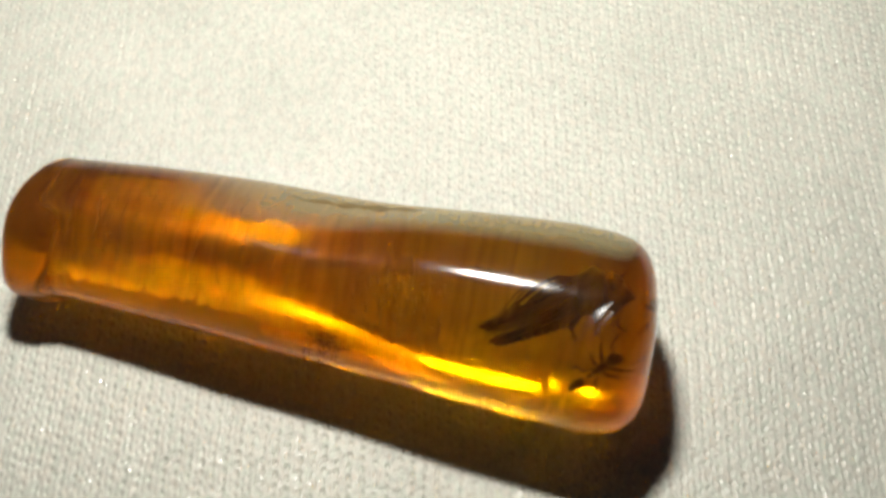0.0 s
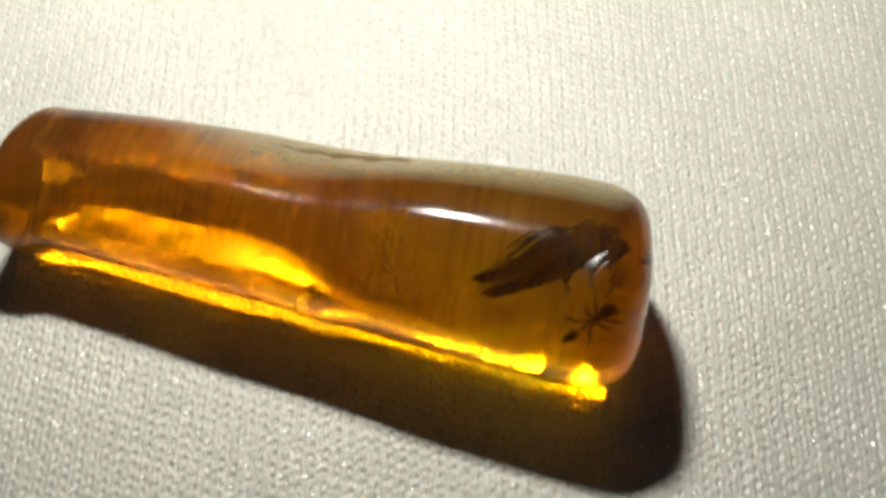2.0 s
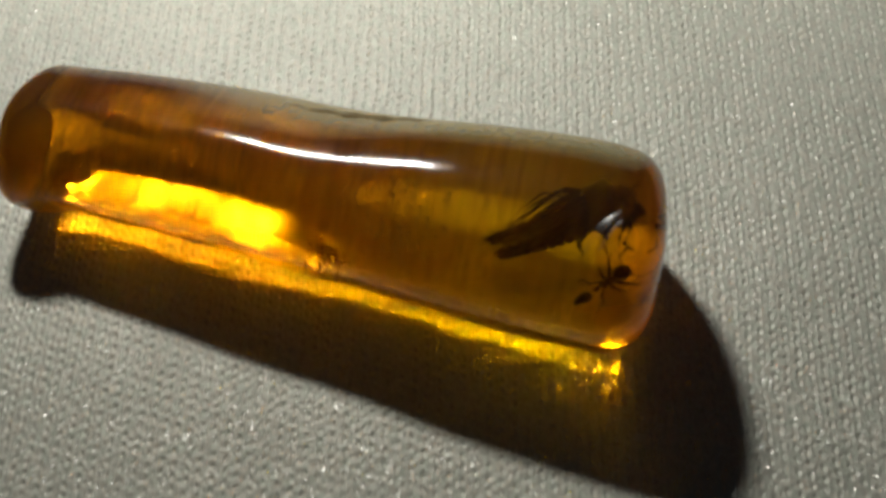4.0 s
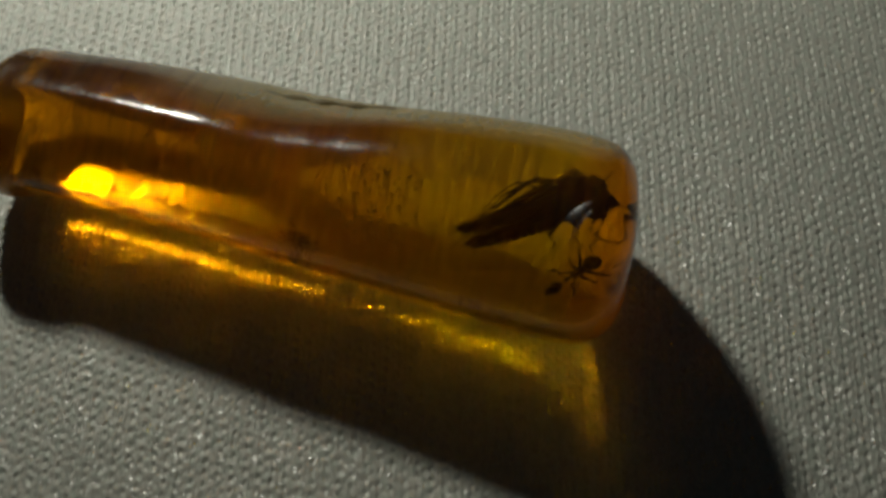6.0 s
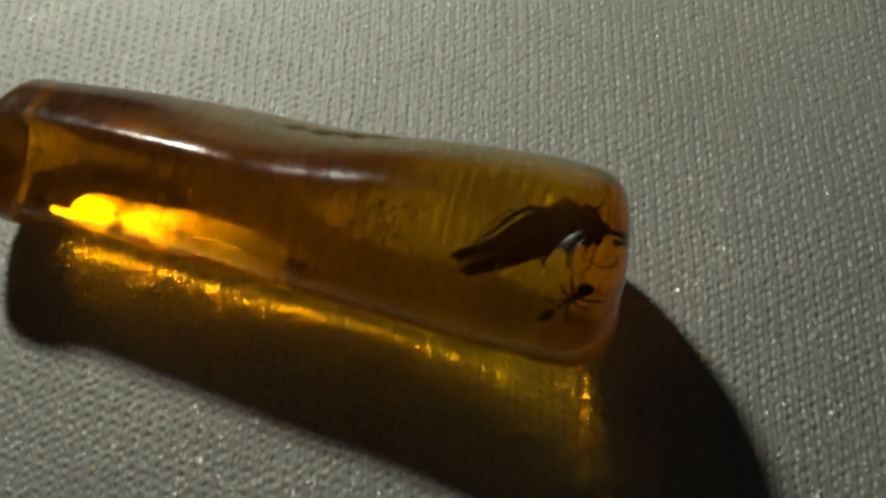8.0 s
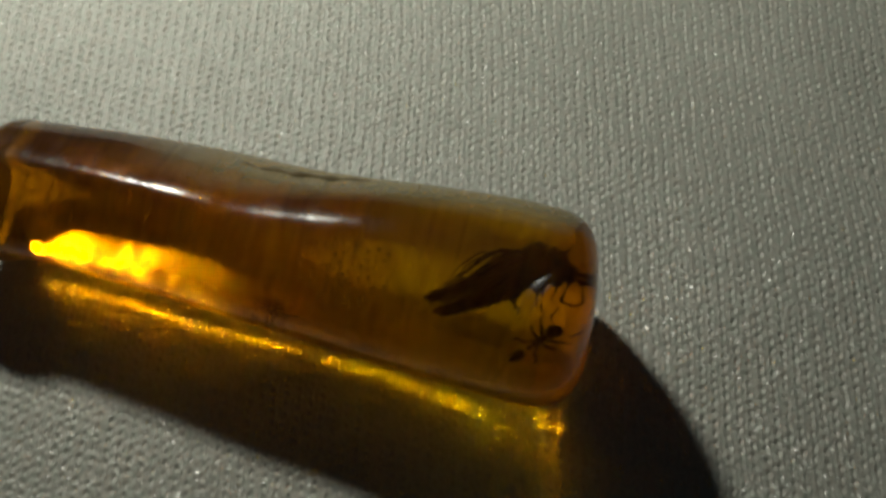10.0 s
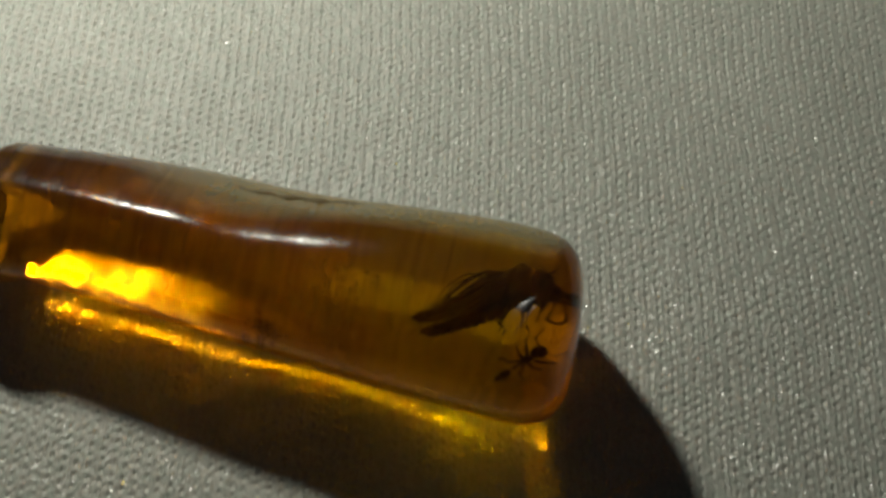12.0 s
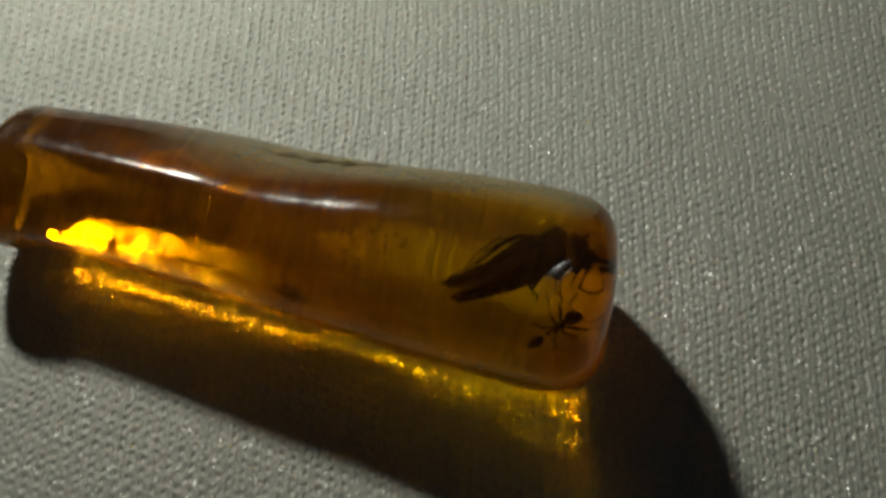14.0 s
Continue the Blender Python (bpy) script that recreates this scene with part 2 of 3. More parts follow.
def layer_material():
    """Fill for the glow of the whole body: clear, with milky streaks across that send light both ways."""
    m, nt, b = material("fill_scatter")
    nt.nodes.remove(b)
    clear, on, back, both, mix = (nt.nodes.new("ShaderNode" + k) for k in ("BsdfTransparent", "BsdfTranslucent", "BsdfDiffuse", "MixShader", "MixShader"))
    tint = ramp(nt, noise_tex(nt, 420, 4, 0.6, (1, 0.5, 0.5)), [(0.35, (0.88, 0.55, 0.10)), (0.65, (0.97, 0.86, 0.32))])
    for x in (on, back):
        nt.links.new(tint, x.inputs["Color"])
    nt.links.new(on.outputs[0], both.inputs[1])
    nt.links.new(back.outputs[0], both.inputs[2])
    both.inputs[0].default_value = 0.6
    streak = ramp(nt, noise_tex(nt, 1500, 5, 0.65, (1, 0.14, 0.14), 0.9), [(0.38, (0.40,) * 3), (0.55, (0.70,) * 3), (0.70, (1.0,) * 3)])
    patch = ramp(nt, noise_tex(nt, 330, 5, 0.6), [(0.36, (0.10,) * 3), (0.5, (0.22,) * 3), (0.62, (0.46,) * 3)])
    n = nt.nodes.new("ShaderNodeMath")
    n.operation = "MULTIPLY"
    nt.links.new(streak, n.inputs[0])
    nt.links.new(patch, n.inputs[1])
    # the fill thins out towards the thin end
    sep, along, thin = nt.nodes.new("ShaderNodeSeparateXYZ"), node(nt, "ShaderNodeMapRange"), nt.nodes.new("ShaderNodeMath")
    nt.links.new(coords(nt), sep.inputs[0])
    for key, value in (("From Min", 0.008), ("From Max", 0.014), ("To Min", 0.35), ("To Max", 1.0)):
        along.inputs[key].default_value = value
    nt.links.new(sep.outputs["X"], along.inputs["Value"])
    thin.operation = "MULTIPLY"
    nt.links.new(n.outputs[0], thin.inputs[0])
    nt.links.new(along.outputs[0], thin.inputs[1])
    nt.links.new(thin.outputs[0], mix.inputs[0])
    nt.links.new(clear.outputs[0], mix.inputs[1])
    nt.links.new(both.outputs[0], mix.inputs[2])
    nt.links.new(mix.outputs[0], nt.nodes["Material Output"].inputs["Surface"])
    return m


def wing_material():
    """Brown membrane that lets some light through."""
    m, nt, b = material("wing_membrane")
    nt.nodes.remove(b)
    face, back, mix = nt.nodes.new("ShaderNodeBsdfDiffuse"), nt.nodes.new("ShaderNodeBsdfTranslucent"), nt.nodes.new("ShaderNodeMixShader")
    face.inputs["Color"].default_value = (0.02, 0.011, 0.004, 1)
    nt.links.new(ramp(nt, noise_tex(nt, 2200, 4, 0.6, (0.3, 1, 1)), [(0.4, (0.03, 0.014, 0.004)), (0.65, (0.60, 0.30, 0.06))]), back.inputs["Color"])
    mix.inputs[0].default_value = 0.6
    nt.links.new(face.outputs[0], mix.inputs[1])
    nt.links.new(back.outputs[0], mix.inputs[2])
    clear, thin = nt.nodes.new("ShaderNodeBsdfTransparent"), nt.nodes.new("ShaderNodeMixShader")
    clear.inputs["Color"].default_value = (0.9, 0.72, 0.4, 1)
    nt.links.new(ramp(nt, noise_tex(nt, 1700, 3, 0.6, (0.25, 1, 1)), [(0.42, (0.05,) * 3), (0.62, (0.65,) * 3)]), thin.inputs[0])
    nt.links.new(mix.outputs[0], thin.inputs[1])
    nt.links.new(clear.outputs[0], thin.inputs[2])
    nt.links.new(thin.outputs[0], nt.nodes["Material Output"].inputs["Surface"])
    return m


def spark_material():
    """Small bubbles and spangles: clear, with a shine, and a little milky."""
    m, nt, b = material("shining_speck")
    nt.nodes.remove(b)
    clear, back, face, milky, mix = (nt.nodes.new("ShaderNode" + k) for k in ("BsdfTransparent", "BsdfTranslucent", "BsdfGlossy", "MixShader", "MixShader"))
    nt.links.new(ramp(nt, noise_tex(nt, 1500, 2), [(0.3, (0.97, 0.78, 0.36)), (0.7, (1.0, 0.92, 0.62))]), back.inputs["Color"])
    face.inputs["Color"].default_value, face.inputs["Roughness"].default_value = (1.0, 0.95, 0.8, 1), 0.3
    milky.inputs[0].default_value, mix.inputs[0].default_value = 0.18, 0.42
    nt.links.new(clear.outputs[0], milky.inputs[1])
    nt.links.new(back.outputs[0], milky.inputs[2])
    nt.links.new(milky.outputs[0], mix.inputs[1])
    nt.links.new(face.outputs[0], mix.inputs[2])
    nt.links.new(mix.outputs[0], nt.nodes["Material Output"].inputs["Surface"])
    return m


AMBER = amber_material()
CLOTH = cloth_material()
FLY = chitin_material("winged_insect_chitin", (0.012, 0.006, 0.0025), (0.15, 0.075, 0.02))
ANT = chitin_material("ant_chitin", (0.012, 0.007, 0.004), (0.035, 0.016, 0.008))
WING = wing_material()
EYE = plain("eye_gloss", (0.10, 0.08, 0.06), 0.12, 0.3, 3000)
RUST = plain("rusty_debris", (0.10, 0.045, 0.008), 0.7, 0.0, 2500)
CRACK = plain("crack_fill", (0.15, 0.095, 0.018), 0.6, 0.0, 3500)
FLAKE = film_material()
BUBBLE = spark_material()
LAYER = layer_material()
GOLD_VEIL = veil_material("gold_veil", (0.98, 0.62, 0.08), 0.36)
RED_VEIL = veil_material("red_veil", (0.98, 0.46, 0.04), 0.36)
METAL = plain("anodised_metal", (0.04, 0.04, 0.045), 0.4, 0.8)
GLOW = lamp_material(420.0)


# ---- mesh helpers ----
def part(name, bm, mat, parent=None, label=""):
    me = bpy.data.meshes.new(name)
    bm.to_mesh(me)
    bm.free()
    for p in me.polygons:
        p.use_smooth = True
    me.materials.append(mat)
    ob = new(name, me)
    ob.parent = parent
    if label:
        tagged(ob, label)
    return ob


def grid_mesh(name, verts, nu, nv, wrap_v, mat, caps=()):
    """verts: (nu, nv, 3). Quads between rows; caps: triangle fans to single points at the ends."""
    i, j = np.meshgrid(np.arange(nu - 1), np.arange(nv if wrap_v else nv - 1), indexing="ij")
    j2 = (j + 1) % nv
    faces = np.stack([i * nv + j, (i + 1) * nv + j, (i + 1) * nv + j2, i * nv + j2], -1).reshape(-1, 4)
    v = verts.reshape(-1, 3)
    me = bpy.data.meshes.new(name)
    extra, tris = [], []
    for row, point, flip in caps:
        k = len(v) + len(extra)
        extra.append(point)
        for a in range(nv):
            t = (row * nv + a, row * nv + (a + 1) % nv, k)
            tris.append(t[::-1] if flip else t)
    if extra:
        v = np.vstack([v, extra])
    loops = np.concatenate([faces.ravel(), np.array(tris, int).ravel()]).astype(np.int32)
    sizes = np.array([4] * len(faces) + [3] * len(tris), np.int32)
    me.vertices.add(len(v))
    me.vertices.foreach_set("co", v.astype(np.float32).ravel())
    me.loops.add(len(loops))
    me.loops.foreach_set("vertex_index", loops)
    me.polygons.add(len(sizes))
    me.polygons.foreach_set("loop_start", np.concatenate([[0], np.cumsum(sizes)[:-1]]).astype(np.int32))
    me.polygons.foreach_set("use_smooth", np.ones(len(sizes), bool))
    me.update(calc_edges=True)
    me.materials.append(mat)
    return me


def tube(bm, pts, radii, sides=8):
    """A closed tapering tube through pts."""
    pts = [Vector(p) for p in pts]
    rings = []
    for k, p in enumerate(pts):
        way = (pts[min(k + 1, len(pts) - 1)] - pts[max(k - 1, 0)]).normalized()
        a = way.orthogonal().normalized()
        b = way.cross(a)
        rings.append([bm.verts.new(p + radii[k] * (a * math.cos(2 * math.pi * s / sides) + b * math.sin(2 * math.pi * s / sides))) for s in range(sides)])
    for r0, r1 in zip(rings, rings[1:]):
        for s in range(sides):
            bm.faces.new((r0[s], r0[(s + 1) % sides], r1[(s + 1) % sides], r1[s]))
    bm.faces.new(rings[0][::-1])
    bm.faces.new(rings[-1])
    return bm


def blob(bm, center, radii, turn=None, lumps=0.0):
    """An ellipsoid with slight lumps."""
    out = bmesh.ops.create_icosphere(bm, subdivisions=3, radius=1.0)["verts"]
    for v in out:
        n = 1 + lumps * noise.noise(v.co * 2.5 + Vector(center) * 900)
        co = Vector((v.co.x * radii[0], v.co.y * radii[1], v.co.z * radii[2])) * n
        v.co = (turn @ co if turn else co) + Vector(center)
    return bm


# ---- the tablecloth: a fine knit, in relief where the amber lies ----
def value_noise(x, y, cell, seed):
    rng = np.random.RandomState(seed)
    g = rng.rand(256, 256)
    u, v = x / cell, y / cell
    i, j = np.floor(u).astype(int), np.floor(v).astype(int)
    fu, fv = u - i, v - j
    fu, fv = fu * fu * (3 - 2 * fu), fv * fv * (3 - 2 * fv)
    a, b = g[i % 256, j % 256], g[(i + 1) % 256, j % 256]
    c, d = g[i % 256, (j + 1) % 256], g[(i + 1) % 256, (j + 1) % 256]
    return (a * (1 - fu) + b * fu) * (1 - fv) + (c * (1 - fu) + d * fu) * fv - 0.5


def tablecloth():
    step = 0.0045
    fx, fy = np.arange(-2.62, 2.82, step), np.arange(-1.58, 2.0, step)
    xs = np.concatenate([[-60, -30, -15, -8, -5, -3.4], fx, [3.6, 5, 8, 15, 30, 60]])
    ys = np.concatenate([[-60, -30, -15, -8, -5, -3], fy, [3.2, 5, 8, 15, 30, 60]])
    x, y = np.meshgrid(xs, ys, indexing="ij")
    # a fine knit: upright wales of two legs each, which wander a little
    px, py = 0.0545, 0.0500
    wx = x + 0.010 * value_noise(x, y, 0.25, 1) + 0.05 * value_noise(x, y, 1.1, 2) + 0.009 * value_noise(x, y, 0.06, 8)
    wy = y + 0.020 * value_noise(x, y, 0.25, 3) + 0.06 * value_noise(x, y, 1.1, 4) + 0.014 * value_noise(x, y, 0.06, 9)

    def pits(shift_u, shift_v, wide, tall):
        """Gaps of the knit: one to a stitch, each wale out of step with the next."""
        iu = np.round(wx / px - shift_u)
        u = wx / px - shift_u - iu
        v = wy / py - shift_v + 0.37 * iu
        v = v - np.round(v)
        return np.exp(-((u / wide) ** 2) - (v / tall) ** 2)

    slant = 0.07 * np.sin(2 * np.pi * (wy / py)) + 0.10 * value_noise(x, y, 0.035, 12)
    legs = 0.5 - 0.5 * np.cos(4 * np.pi * (wx / px + slant))
    uneven = 0.75 + 0.9 * (value_noise(x, y, 0.08, 11) + 0.5)
    h = 0.0009 * legs - 0.0062 * uneven * pits(0.0, 0.0, 0.17, 0.27) - 0.0020 * uneven * pits(0.5, 0.5, 0.14, 0.22)
    # fuzz: fibres that stand up everywhere
    h = h + 0.0022 * value_noise(x, y * 0.8, 0.0135, 5) + 0.0024 * value_noise(x, y, 0.024, 6) + 0.0024 * value_noise(x, y * 0.45, 0.012, 10)
    h = h + 0.006 * value_noise(x, y, 0.4, 7)
    near = (np.abs(x) < 2.85) & (np.abs(y) < 2.05)
    h = np.where(near, h, 0.0) - 0.0060
    verts = np.stack([x, y, h], -1) * CM
    me = grid_mesh("tablecloth", verts, len(xs), len(ys), False, CLOTH)
    ob = new("tablecloth", me)
    return tagged(ob, "off-white finely knitted cloth lying flat under the amber", "cloth", kind="structure")


# ---- the amber: a polished rod, thicker towards one end, with a flat on its back and two domed ends ----
AX, AY, TURN = -1.8274, 0.2015, -13.47
LONG = 2.3606


def amber_radius(u):
    return (0.3610 + 0.1320 * u + 0.0400 * u * (1 - u)) * (1 - 0.016 * np.exp(-(((u - 0.62) / 0.12) ** 2)))


def smooth(a, b, x):
    s = np.clip((x - a) / (b - a), 0, 1)
    return s * s * (3 - 2 * s)


def amber_section(theta, u, arch=0.1):
    """Distance from the axis: a round outline with a flattened front, a sloping flat behind the top that is deepest half-way along,
    a steep back that is undercut, and a tilted base that arches a little half-way along, all blended.
    Angle 0 faces the front, 90 up."""
    r = amber_radius(u)
    k = smooth(0.2, 0.75, u)
    e = 0.8 * np.exp(-((max(u, 0) * 24) ** 2))  # the flats fade out at the thin end
    lift = arch * (3.8 * (u - 0.12) ** 2 * (1 - smooth(0.42, 0.75, u)) + np.clip((u - 0.7) / 0.3, 0, 1) ** 2)
    flats = (
        (38, 0.76 + 0.13 * k),
        (113 - 3 * k, 0.93 - 0.06 * smooth(0.0, 0.3, u) + 0.15 * smooth(0.45, 0.78, u)),
        (138 - 6 * smooth(0.1, 0.4, u) + 10 * smooth(0.5, 0.85, u), 0.99 - 0.15 * smooth(0.12, 0.42, u) + 0.14 * smooth(0.45, 0.95, u)),
        (-20, 0.81 + 0.06 * smooth(0.4, 0.9, u)),
        (225, 1.25 - 0.34 * smooth(0.36, 0.66, u)),
        (164 + 8 * k, 0.98 - 0.05 * smooth(0.3, 0.8, u) - 0.02 * smooth(0.6, 1.0, u)),
        (-81 - 7 * smooth(0.36, 0.56, u), 0.772 - lift),
    )
    p = 12.0
    away = (theta - radians(205) + np.pi) % (2 * np.pi) - np.pi
    total = (1 / (r * (1.02 + (0.3 - 0.28 * k) * np.exp(-((away / radians(35)) ** 2)) * (1 - e)))) ** p
    for i, (angle, d) in enumerate(flats):
        if i < 6:
            d = d * (1 - e) + 1.02 * e
        total = total + (np.maximum(0, np.cos(theta - radians(angle))) / (r * d)) ** p
    return total ** (-1 / p)


def amber_rod():
    nv = 180
    th = np.arange(nv) * 2 * np.pi / nv
    rows = []
    a = np.linspace(0.02, 1, 30)[:-1] * np.pi / 2
    left, right = (0.142, 2.99), (0.346, 3.10)  # depth and squareness of the domed ends
    for t in a:
        rows.append((-left[0] * np.cos(t) ** (2 / left[1]), np.sin(t) ** (2 / left[1])))
    for s in np.linspace(0, 1, 150):
        rows.append((s * LONG, 1.0))
    for t in a[::-1]:
        rows.append((LONG + right[0] * np.cos(t) ** (2 / right[1]), np.sin(t) ** (2 / right[1])))
    verts = np.zeros((len(rows), nv, 3))
    for k, (x, m) in enumerate(rows):
        u = min(max(x / LONG, 0), 1)
        rho = amber_section(th, u)
        rho = rho * (1 + 0.006 * np.sin(2 * th + 5 * u) * np.sin(4 * u))
        cz = -(amber_section(th, u, 0.0) * np.sin(th)).min()
        # angle 0 faces the front, 90 up; both ends are cut slightly askew
        if x > LONG:
            square = right[1] + 1.6 * np.clip(np.cos(th - radians(125)), 0, 1) ** 2
            m = (1 - min(1, (x - LONG) / right[0]) ** square) ** (1 / square)
        front = rho * m * np.cos(th)
        verts[k, :, 0] = x + (-0.099 * (1 - u) ** 4 + 0.126 * u ** 4) * front
        verts[k, :, 1] = -front
        verts[k, :, 2] = cz + rho * m * np.sin(th)
        # the underside was never polished flat
        under = np.clip(-np.sin(th) - 0.2, 0, 1)
        verts[k, :, 2] += under * np.array([0.0050 * noise.noise((x * 5, yy * 4, 3.3)) + 0.0014 * noise.noise((x * 16, yy * 6, 7.1)) for yy in verts[k, :, 1]])
    verts[..., 2] += 0.003
    c0, c1 = verts[0].mean(0), verts[-1].mean(0)
    me = grid_mesh("amber", verts * CM, len(rows), nv, True, AMBER, [(0, c0 * CM, False), (len(rows) - 1, c1 * CM, True)])
    bm = bmesh.new()
    bm.from_mesh(me)
    bmesh.ops.recalc_face_normals(bm, faces=bm.faces)
    bm.to_mesh(me)
    bm.free()
    me.name = "body"
    ob = new("amber_piece")
    new("body", me).parent = ob
    ob.matrix_basis = pose(AX * CM, AY * CM, 0, 0, 0, TURN)
    return tagged(ob, "polished honey-coloured translucent amber rod with insects enclosed, on the cloth", "amber")


# ---- what shows in the amber itself ----
def cm(points):
    return [Vector(p) * CM for p in points]


def inside(x, angle, share):
    """The place across and above at a share of the way from the axis to the surface."""
    ring = np.arange(0, 2 * np.pi, 0.02)
    rho = share * float(amber_section(np.array([angle]), x / LONG)[0])
    return -rho * math.cos(angle), rho * math.sin(angle) - float((amber_section(ring, x / LONG, 0.0) * np.sin(ring)).min())


CHIP = ((2.399, -0.240, 0.799), (2.502, -0.077, 0.890), 0.024)


def amber_details(top):
    # a shallow brown crack under the flat
    way = []
    for k in range(15):
        x = 1.04 + 0.048 * k
        a = radians(136 - 4 * math.sin(k / 14 * math.pi) + 1.5 * math.sin(k * 1.9))
        way.append((x, *inside(x, a, 0.996)))
    thick = [0.002 + 0.021 * math.sin(math.pi * k / 14) ** 0.7 * (0.75 + 0.35 * math.sin(k * 2.3)) for k in range(15)]
    part("surface_crack", tube(bmesh.new(), cm(way), [r * CM for r in thick], 10), CRACK, top, "thin yellow-brown crack under the polished flat")
    # two curved silvery chips in the polished surface near the thick end
    for shift, wide, tall in ((0.0, 0.019, 1.0), (0.050, 0.010, 0.7)):
        bm = bmesh.new()
        rows = []
        for k in range(14):
            q = k / 13 * tall
            mid = Vector((CHIP[0][0] + (CHIP[1][0] - CHIP[0][0]) * q + shift - 0.012 * math.sin(math.pi * q), CHIP[0][1] + (CHIP[1][1] - CHIP[0][1]) * q + 0.3 * shift, CHIP[0][2] + (CHIP[1][2] - CHIP[0][2]) * q + CHIP[2] * math.sin(math.pi * q)))
            up = Vector((-0.17, 0.02, 0.985)).normalized()
            side = up.cross(Vector((0.10, 0.14, 0.0))).normalized()
            w = wide * math.sin(math.pi * min(1, 0.04 + 0.94 * k / 13)) ** 0.8
            rows.append([bm.verts.new((mid + side * (w * c) - up * (0.12 * w * c * c)) * CM) for c in (-1, -0.5, 0, 0.5, 1)])
        for r0, r1 in zip(rows, rows[1:]):
            for q in range(4):
                bm.faces.new((r0[q], r0[q + 1], r1[q + 1], r1[q]))
        part("surface_chip", bm, FLAKE, top, "silvery curved chip")
    # bubbles and sparks of light in the middle, short streaks along the old resin flow
    rng = random.Random(4)
    bm = bmesh.new()
    for k in range(120):
        x, a = rng.gauss(1.66, 0.09), radians(rng.uniform(38, 80))
        y, z = inside(x, a, rng.uniform(0.86, 0.95))
        if k % 3 == 0:
            y1, z1 = inside(x + 0.008, a - radians(rng.uniform(3, 9)), 0.93)
            tube(bm, cm([(x, y, z), (x + 0.008, y1, z1)]), [0.0065 * CM, 0.0035 * CM], 6)
        elif k % 3 == 1:
            bmesh.ops.create_icosphere(bm, subdivisions=2, radius=rng.uniform(0.003, 0.008) * CM, matrix=Matrix.Translation(Vector((x, y, z)) * CM))
        else:
            tilt = Matrix.Rotation(rng.gauss(-0.1, 0.3), 4, "X") @ Matrix.Rotation(rng.gauss(-0.12, 0.3), 4, "Y")
            bmesh.ops.create_circle(bm, cap_ends=True, segments=9, radius=rng.uniform(0.005, 0.013) * CM, matrix=Matrix.Translation(Vector((x, y, z)) * CM) @ tilt)
    for k in range(22):
        x, z = rng.uniform(0.15, 2.6), rng.uniform(0.15, 0.55)
        bmesh.ops.create_icosphere(bm, subdivisions=1, radius=rng.uniform(0.002, 0.004) * CM, matrix=Matrix.Translation(Vector((x, rng.uniform(-0.2, 0.1), z)) * CM))
    tagged(part("bubbles", bm, BUBBLE, top, "tiny shining bubbles and spangles"), kind="stuff")
    # streaks of shine, modelled as thin bright arcs across the thin half, and a fan of them in the middle
    bm = bmesh.new()
    for k in range(130):
        x = rng.uniform(0.12, 1.25) if k < 85 else rng.gauss(1.60, 0.13)
        y0 = rng.uniform(-0.16, 0.16)
        z0 = 0.20 + 0.30 * rng.random() if k < 85 else rng.uniform(0.18, 0.55)
        length, bend, lean = rng.uniform(0.05, 0.16), rng.uniform(-0.03, 0.03), rng.uniform(-0.03, 0.01)
        pts = [(x + lean * q + bend * math.sin(math.pi * q), y0 + length * (q - 0.5), z0 + 0.3 * length * math.sin(math.pi * q)) for q in (0, 0.25, 0.5, 0.75, 1)]
        tube(bm, cm(pts), [r * rng.uniform(0.6, 1.5) * CM for r in (0.0006, 0.0020, 0.0026, 0.0020, 0.0006)], 5)
    tagged(part("shine_arcs", bm, BUBBLE, top, "thin bright arcs added for streaks of shine"), kind="stuff")
    # dark debris near the base
    rng2 = random.Random(9)
    bm = bmesh.new()
    for k in range(150):
        p = Vector((1.36 + rng2.gauss(0, 0.042), -0.19 + rng2.gauss(0, 0.02), 0.285 + rng2.gauss(0, 0.036)))
        r = rng2.uniform(0.003, 0.009) * CM
        bmesh.ops.create_icosphere(bm, subdivisions=1, radius=r, matrix=Matrix.Translation(p * CM))
    part("dark_inclusion", bm, RUST, top, "dark brown smudge of crumbs")
    part("hair", tube(bmesh.new(), cm([(2.141, -0.423, 0.388), (2.24, -0.429, 0.398), (2.351, -0.432, 0.419), (2.476, -0.412, 0.480)]), [0.003 * CM, 0.004 * CM, 0.004 * CM, 0.002 * CM], 6), RUST, top, "thin dark hair")
    # a cloudy sheet along the rod, added to brighten its inside
    bm = bmesh.new()
    rows = []
    for i in range(60):
        x = 0.10 + 2.40 * i / 59
        row = []
        for j in range(25):
            c = j / 24 - 0.5
            edge = 1.35 * amber_radius(min(1, x / LONG)) * (1 + 0.12 * noise.noise((x * 3, 2.0, 0.5))) * min(1, 0.35 + 3 * min(i, 59 - i) / 59)
            row.append(bm.verts.new(Vector((x + 0.05 * math.sin(math.pi * (c + 0.5)), edge * c + 0.02, 0.30 + 0.12 * c + 0.03 * noise.noise((x * 4, c * 3, 6.0)) + 0.006 * noise.noise((x * 40, c * 3, 2.0)))) * CM))
        rows.append(row)
    for r0, r1 in zip(rows, rows[1:]):
        for j in range(24):
            bm.faces.new((r0[j], r0[j + 1], r1[j + 1], r1[j]))
    part("fill_layer", bm, LAYER, top, "cloudy orange sheet added inside to scatter light as the whole body would")
